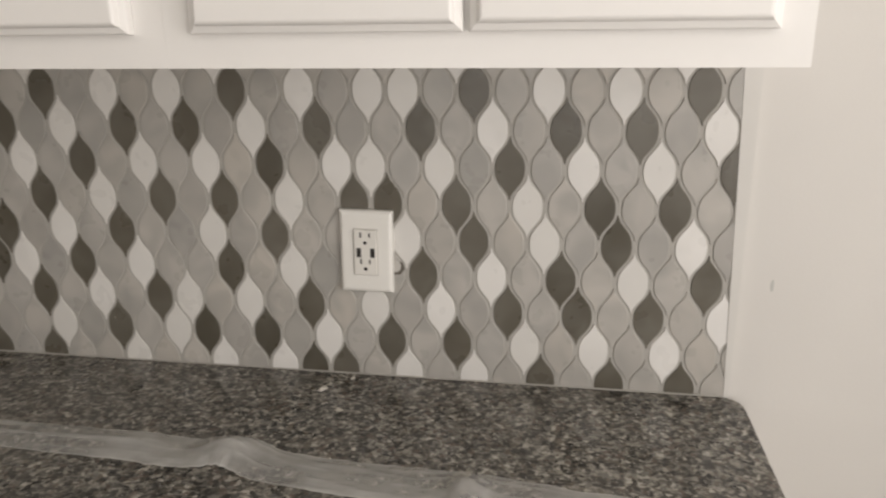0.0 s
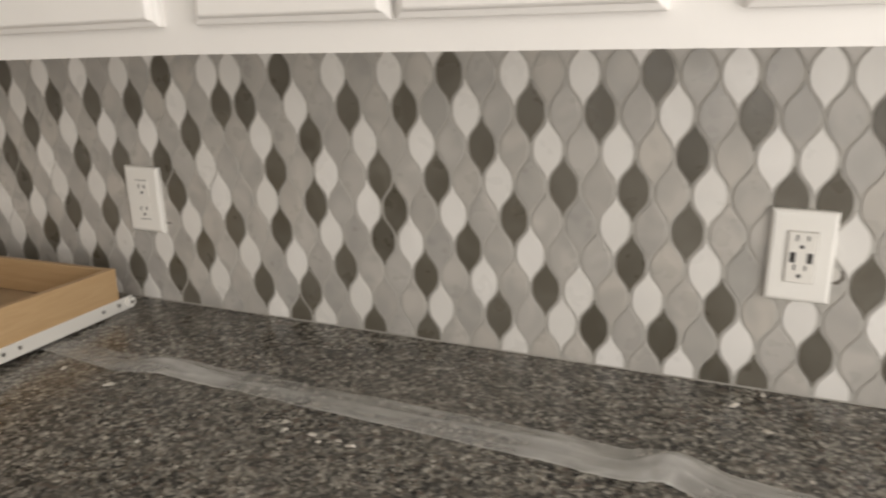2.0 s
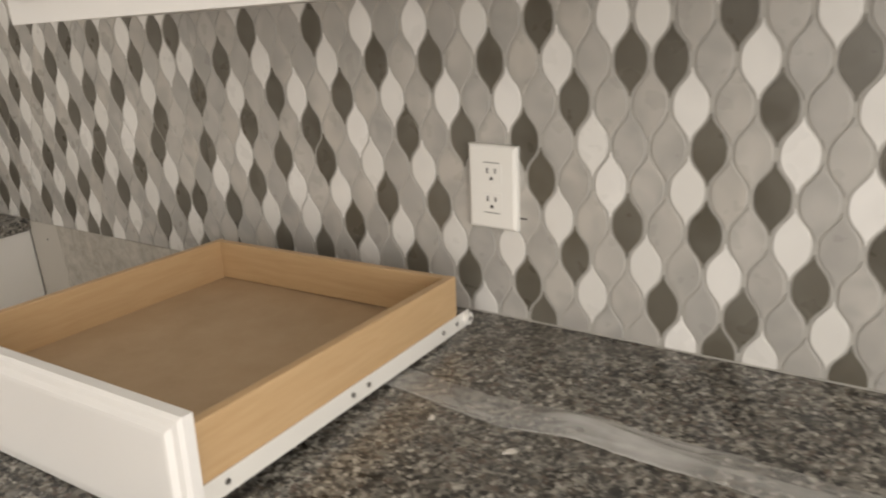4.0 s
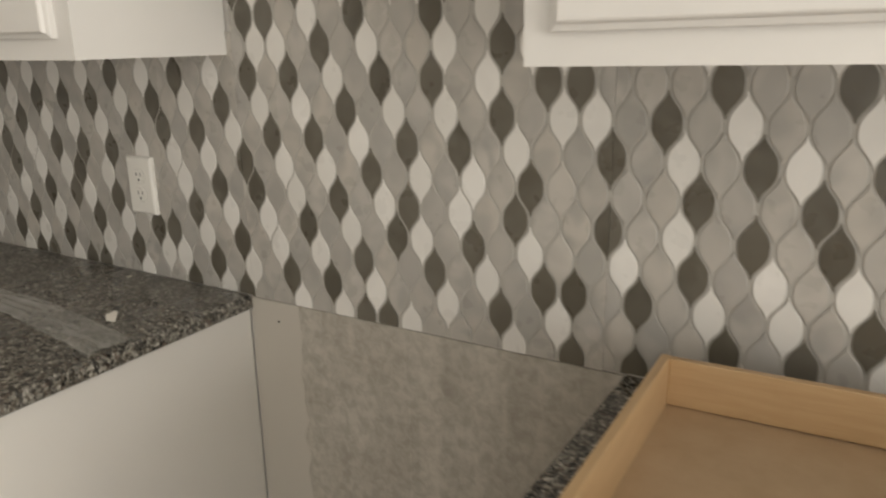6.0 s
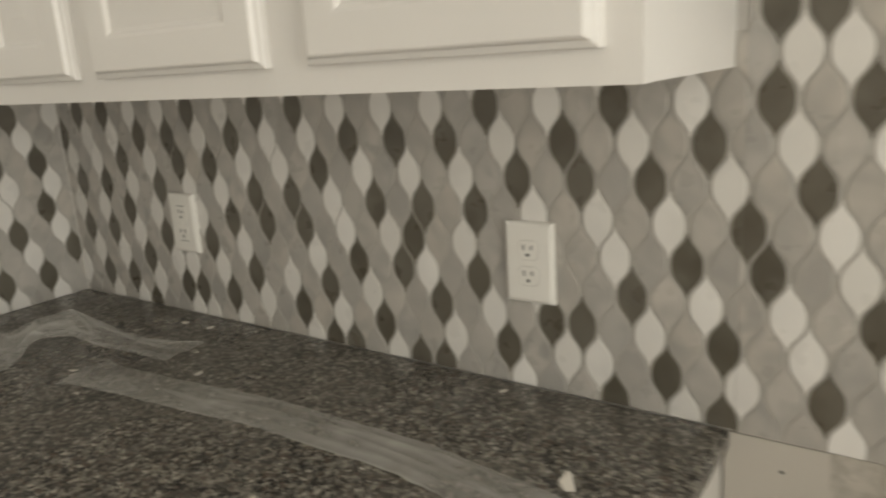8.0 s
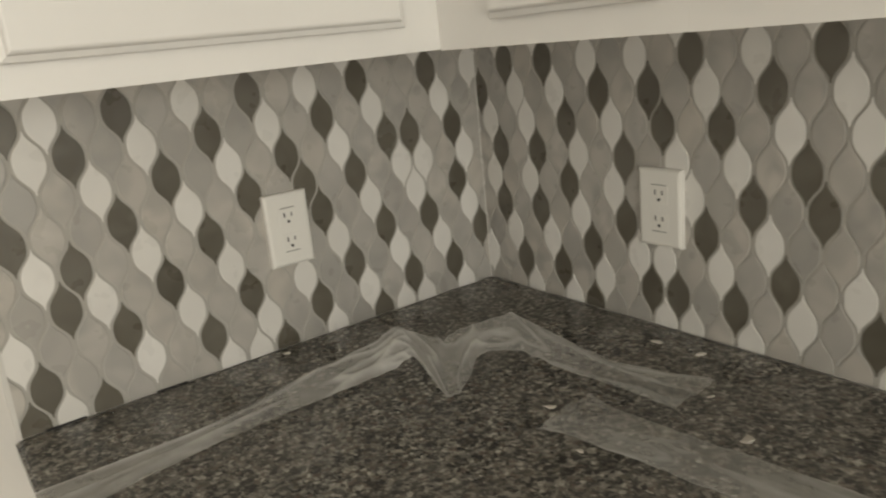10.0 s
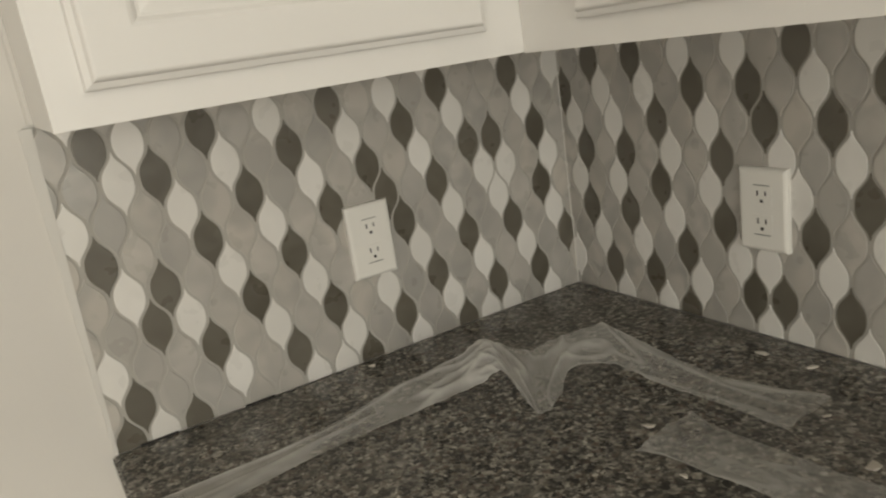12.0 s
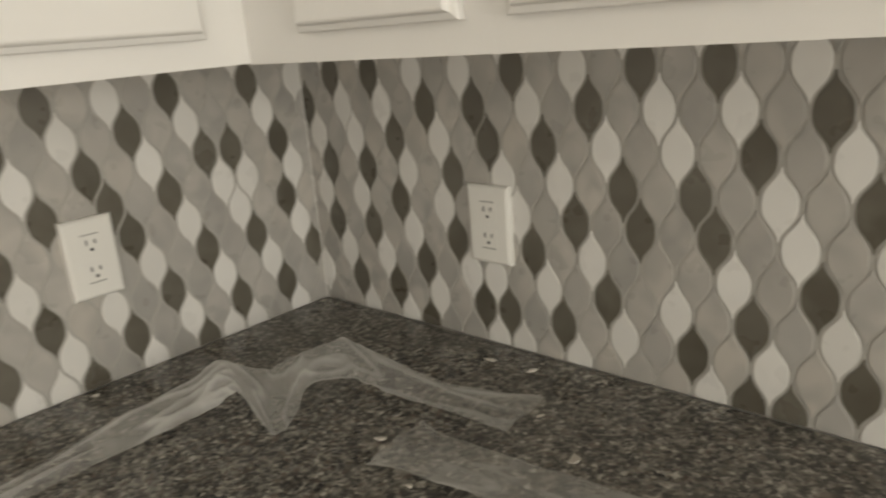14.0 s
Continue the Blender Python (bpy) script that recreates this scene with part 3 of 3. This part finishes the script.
def crumb(x, y, size, seed, flat=0.5):
    """An angular flake: the hull of some random points."""
    r = random.Random(seed)
    bm = bmesh.new()
    turn, long = r.uniform(0, 6.28), r.uniform(1.1, 1.9 - 0.7 * flat)
    for k in range(11):
        a, d, h = r.uniform(0, 6.28), r.uniform(0.45, 1.0), r.uniform(-0.5, 0.5)
        u, w = math.cos(a) * d * long, math.sin(a) * d / long
        bm.verts.new((size * (u * math.cos(turn) - w * math.sin(turn)), size * (u * math.sin(turn) + w * math.cos(turn)), size * h * flat * r.uniform(0.6, 1.4)))
    hull = bmesh.ops.convex_hull(bm, input=bm.verts)
    bmesh.ops.delete(bm, geom=list({v for v in hull["geom_interior"] + hull["geom_unused"] if isinstance(v, bmesh.types.BMVert)}), context="VERTS")
    low = min(v.co.z for v in bm.verts)
    for v in bm.verts:
        v.co += Vector((x, y, TOP - low + 0.0001))
    return tagged(part("mortar_crumb", bm, M_CHIP), "pale crumb of dry mortar on the granite", "crumb", "mortar crumbs on the counters")


CRUMBS = [(3.897, -0.060, 11), (3.941, -0.119, 11), (3.930, -0.018, 7), (3.985, -0.21, 5), (3.045, -0.308, 9), (2.933, -0.292, 8), (3.355, -0.306, 10), (3.366, -0.323, 7),
          (3.405, -0.319, 8), (3.421, -0.332, 6), (3.445, -0.322, 7), (3.465, -0.326, 9), (3.202, -0.413, 5), (0.027, -0.477, 9), (0.039, -0.433, 5), (0.121, -0.536, 6), (0.458, -0.062, 10), (0.529, -0.055, 10),
          (0.482, -0.315, 11), (0.704, -0.218, 15), (0.613, -0.157, 7), (0.580, -0.365, 7), (1.153, -0.315, 5), (1.080, -0.427, 7), (1.103, -0.441, 6), (1.397, -0.227, 18),
          (1.202, -0.041, 9), (1.446, -0.146, 3)]
for i, (x, y, mm) in enumerate(CRUMBS):
    crumb(x, y, mm / 1000 * 0.82, i + 1.0, 0.95 if mm > 14 else 0.55)
rng = random.Random(5)
for i in range(60):
    x, y = rng.choice([(rng.uniform(0.05, 1.5), rng.uniform(-0.6, -0.02)), (rng.uniform(2.9, 4.4), rng.uniform(-0.6, -0.02))])
    crumb(x, y, rng.uniform(0.0008, 0.0019), 40 + i, 0.6)

# ---- backsplash ----
W, HALF = 0.0491, 0.05247        # a tile's width, and half its height: the rows' spacing
X0, ROW0 = 3.4737, 1.3405        # the middle of tile 0 of row 0
# dark tiles of each row, from the row above the cabinets' edge down to the counter
DARK = {
    -2: "................................DD...D..D...................................................",
    -1: "...................................D......D.................................................",
    0: "..D.D.....D...D.D.......D...D...D.D...D.D...DD...D..D.......D....D.....D.....D......D.....D.",
    1: "......D.D...D.....D.D.D...D...D.....D.....D....D......D.D.D...DD...D.D...D.D...D..D...D.D...",
    2: ".....D...D.D.....D.......D.D.D...D.D...D.D....D...D..D.......D....D.....D.....D......D......",
    3: ".D.D...D.....D.D...D.D.D.......D.....D.....D....D..D...D.D.D....D...D.D...D.D...DD.D...D.D..",
    4: ".....D......D.D.D....D........D.D...D..D...D..D...D.D.......D.....D..D...D....D.....D...D...",
    5: ".D.D...D..D.......D.D..D....D.....D...D..D......D.....D.D.....D.D...D..D....D.....D...D...D.",
    6: "......D......D...D....D...DD...D.....D..D...DD.D.....D.......D.....D..D...D....D.....D.D.D..",
    7: "..D.D...DD.D...D...D....D....D...D.D......D......D.D...D.D.D...D.D......D..D.D...D.D........",
    8: "......D..........DD..DD.....D..D.....DD......D..............D....D..D.D........DD.....D.D.D."}
DARK_SIDE = {
    0: "...D..D..........D...", 1: ".......D...D...D.....", 2: "..D.DD...D...D.......", 3: "......D.D.D...D..D...", 4: "..D.....D...D...D....",
    5: ".....D.......D..D....", 6: ".......D...D...D.....", 7: "..D.D...D...D....D...", 8: "......D...D.....D...."}


# grey tiles where a stripe ends at a sheet's edge, as row and half column
ENDS = {(7, -131), (5, -113), (7, -109), (7, -101), (6, -100), (7, -99), (5, -89), (7, -81), (-1, -79), (7, -69), (6, -64), (-1, -63), (0, -56), (5, -53),
        (7, -51), (3, -49), (0, -48), (7, -47), (3, -41), (2, -16), (7, -13), (6, -4), (7, -3), (7, 15)}
ENDS_SIDE = {(4, -32), (7, -31), (6, -30), (1, -7)}


# single tiles out of the pattern
ODD = {(8, -64): "W", (2, 40): "D", (0, 20): "W", (8, -48): "D", (-2, -54): "D", (-3, -59): "D", (-3, -79): "D", (1, -141): "D", (7, -141): "W"}
ODD_SIDE = {(0, -26): "D", (0, -18): "D", (4, -32): "W", (8, -34): "D", (8, -20): "W", (0, 0): "W", (6, 0): "D", (4, -6): "W", (5, -5): "D", (8, -8): "W"}


def tile_colours(dark, first, turn, ends, odd):
    """The colour of each place: dark as told, white next along the stripe that runs down to the right, else grey."""
    kinds = {}
    for r, line in dark.items():
        for i, c in enumerate(line):
            if c == "D":
                kinds[(r, turn * (2 * (i + first) + r % 2))] = "D"
    for r, p in list(kinds):
        for q in ((r + 1, p + 1), (r - 1, p - 1)):
            if {r, q[0]} != {3, 4} and q not in ends:      # the stripes break off where two sheets meet
                kinds.setdefault(q, "W")
    kinds.update(odd)
    return kinds


def ogee(cu, cv, swell=0.862, n=15):
    """The outline of a tile round (cu, cv): two swelling sides that meet in a point above and below."""
    right = []
    for i in range(n + 1):
        a = -0.84 + 1.68 * i / n
        c = math.cos(math.pi * a)
        half = swell * W / 4 * (1 + 0.4 * c + 0.6 * math.sin(math.pi / 2 * c)) - 0.0008
        right.append((max(half, 0.0004), a * HALF))
    pts = [(u, v) for u, v in right] + [(-u, v) for u, v in reversed(right)]
    return [(cu + u, cv + v) for u, v in pts]


def clipped(poly, u0, u1, v0, v1):
    for axis, bound, keep in ((0, u0, 1), (0, u1, -1), (1, v0, 1), (1, v1, -1)):
        out = []
        for a, c in zip(poly, poly[1:] + poly[:1]):
            ia, ic = (a[axis] - bound) * keep >= 0, (c[axis] - bound) * keep >= 0
            if ia:
                out.append(a)
            if ia != ic:
                f = (bound - a[axis]) / (c[axis] - a[axis])
                out.append((a[0] + f * (c[0] - a[0]), a[1] + f * (c[1] - a[1])))
        poly = out
        if len(poly) < 3:
            return []
    return poly


def trimmed(poly, lean):
    """Cuts a tile along a leaning line through two (u, v) points, keeping what lies left of it going up."""
    (a, b), (c, d) = lean
    out = []
    for p, q in zip(poly, poly[1:] + poly[:1]):
        sp, sq = [(c - a) * (w[1] - b) - (d - b) * (w[0] - a) for w in (p, q)]
        if sp >= 0:
            out.append(p)
        if (sp >= 0) != (sq >= 0):
            f = sp / (sp - sq)
            out.append((p[0] + f * (q[0] - p[0]), p[1] + f * (q[1] - p[1])))
    return out if len(out) > 2 else []


def tile_geometry(poly, cu, cv, proud):
    """Vertices and faces of a tile: a slab with eased edges, its face towards -y."""
    n = len(poly)
    verts = [(u, 0.004, v) for u, v in poly] + [(u, FACE + 0.0003 - proud, v) for u, v in poly]
    verts += [(cu + (u - cu) * 0.972, FACE - proud, cv + (v - cv) * 0.99) for u, v in poly]
    faces = [tuple(range(2 * n, 3 * n))]
    for k in (0, n):
        faces += [(k + i, k + (i + 1) % n, k + n + (i + 1) % n, k + n + i) for i in range(n)]
    return verts, faces


STONE = {"W": M_WHITE_STONE, "D": M_DARK_STONE, "G": M_GREY_STONE}
TILE_MESHES = {}


def tile_mesh(kind, verts, faces):
    me = bpy.data.meshes.new("tile")
    me.from_pydata(verts, [], faces)
    me.materials.append(STONE[kind])
    return me


def backsplash(name, label, kinds, origin, u0, u1, v0, v1, pick, m, back, lean=None):
    """Tiles over u0..u1, v0..v1; those whose middle lies in the pick stretch are parts, the rest is joined by colour."""
    e = tagged(empty(name), label, "backsplash", kind="structure")
    e.matrix_basis = m
    part("grout", block(u0, u1, -0.0005, back, v0, v1), M_GROUT, e, "grey grout bed")
    joined = {k: ([], []) for k in "WDG"}
    rnd = random.Random(11)
    made = 0
    for r in range(-16, 10):
        cv = ROW0 - HALF * r
        if cv < v0 - HALF or cv > v1 + HALF:
            continue
        for i in range(-2, 96):
            p = 2 * (i - 72) + r % 2
            cu = origin + W * p / 2
            if cu < u0 - W / 2 or cu > u1 + W / 2:
                continue
            rr = r
            while rr < -2:
                rr += 6
            kind = kinds.get((r, p)) or kinds.get((rr, p + (r - rr)), "G")
            whole = ogee(cu, cv)
            poly = clipped(whole, u0 + 0.0004, u1 - 0.0004, v0 + 0.0012, v1 - 0.0004)
            if poly and lean:
                poly = trimmed(poly, lean)
            if not poly:
                continue
            proud = rnd.uniform(0, 0.0004)
            if made < 300 and pick[0] <= cu <= pick[1]:
                made += 1
                if len(poly) == len(whole) and poly == whole:
                    key = (kind, int(proud * 5000))
                    if key not in TILE_MESHES:
                        TILE_MESHES[key] = tile_mesh(kind, *tile_geometry(ogee(0, 0), 0, 0, key[1] / 5000))
                    ob = new("tile", TILE_MESHES[key])
                    ob.location = (cu, 0, cv)
                else:
                    ob = new("tile", tile_mesh(kind, *tile_geometry(poly, cu, cv, proud)))
                ob.parent = e
            else:
                vs, fs = joined[kind]
                nv, nf = tile_geometry(poly, cu, cv, proud)
                fs += [tuple(k + len(vs) for k in f) for f in nf]
                vs += nv
    for kind, word in (("W", "white_tiles"), ("D", "dark_tiles"), ("G", "grey_tiles")):
        vs, fs = joined[kind]
        if vs:
            ob = new(word, tile_mesh(kind, vs, fs))
            ob.parent = e
            tagged(ob, kind="stuff")
    return e


KINDS, KINDS_SIDE = tile_colours(DARK, -71, 1, ENDS, ODD), tile_colours(DARK_SIDE, -1, -1, ENDS_SIDE, ODD_SIDE)
TILE_END, SIDE_END = 4.468, 0.873       # where the tiles end at the counter; both cuts lean inwards going up
LEAN, LEAN_SIDE = 0.0165, 0.0105         # by so much at the cabinets' edge
backsplash("backsplash_corner", "teardrop marble mosaic in white, grey and dark brown over the corner counter", KINDS, X0, 0.0025, 1.5255, TOP, 1.42, (0, 1.53), Matrix(), 0.0058)
backsplash("backsplash_range", "tall teardrop marble mosaic above the range gap", KINDS, X0, 1.5255, 2.248, TOP - 0.003, 1.75, (1.5, 2.27), Matrix(), 0.0058)
backsplash("backsplash_counter", "teardrop marble mosaic in white, grey and dark brown behind the counter", KINDS, X0, 2.248, TILE_END, TOP, 1.42, (2.9, TILE_END), Matrix(), 0.0058,
           ((TILE_END, TOP), (TILE_END - LEAN, 1.38)))
backsplash("backsplash_side", "teardrop marble mosaic on the short side wall", KINDS_SIDE, -0.018, -SIDE_END, -0.0025, TOP, 1.3806,
           (-0.9, 0), pose(0, 0, 0, 0, 0, 90), 0.0058, ((-SIDE_END + LEAN_SIDE, 1.38), (-SIDE_END, TOP)))

# caulk at the tiles' ends, in the corner and along the counters


def wedge(u0, u1, top_shift, v0, v1, y0, y1):
    """An upright bead between the leaning tile edge at u0 and the straight wall edge at u1."""
    bm = bmesh.new()
    ring = [(u0, v0), (u1, v0), (u1, v1), (u0 + top_shift, v1)]
    front, rear = [[bm.verts.new((u, y, v)) for u, v in ring] for y in (y0, y1)]
    bm.faces.new(front)
    bm.faces.new(rear[::-1])
    for k in range(4):
        bm.faces.new((front[k], rear[k], rear[(k + 1) % 4], front[(k + 1) % 4]))
    return bm


CAULK = "thin bead of white caulk along the tile"
tagged(part("trim_right", wedge(TILE_END - 0.0005, TILE_END + 0.006, -LEAN, TOP + 0.0004, 1.3855, -0.0034, 0.0059), M_CAULK), CAULK, "caulk", kind="structure")
left_bead = tagged(part("trim_left", wedge(-SIDE_END + 0.0005, -SIDE_END - 0.005, LEAN_SIDE, TOP + 0.0004, 1.3795, -0.0034, 0.0059), M_CAULK), CAULK, "caulk", kind="structure")
left_bead.matrix_basis = pose(0, 0, 0, 0, 0, 90)
tagged(part("trim_corner", rod(bmesh.new(), (0.0008, -0.0008, TOP + 0.0004), (0.0008, -0.0008, 1.3795), 0.0032, 12), M_CAULK), CAULK, "caulk", kind="structure")
tagged(part("trim_cabinet", rod(bmesh.new(), (-0.004, -0.8605, 1.384), (-0.004, -0.8605, CAB_Z1), 0.0055, 10), M_CAULK), "bead of white caulk between the cabinet side and the wall", "caulk", kind="structure")
tagged(part("trim_counter", block(GAP_R + 0.01, TILE_END, -0.0042, -0.0010, TOP + 0.0002, TOP + 0.0026, bevel=0.001, seg=1), M_JOINT),
       "thin grey bead between the tile and the granite", "caulk", kind="structure")
for y0, y1 in ((-0.842, -0.788), (-0.685, -0.638)):
    tagged(part("open_joint", block(0.0030, 0.0050, y0, y1, TOP + 0.0003, TOP + 0.0030), M_SLOT), "short open joint under the tiles on the side wall", "gap", kind="structure")
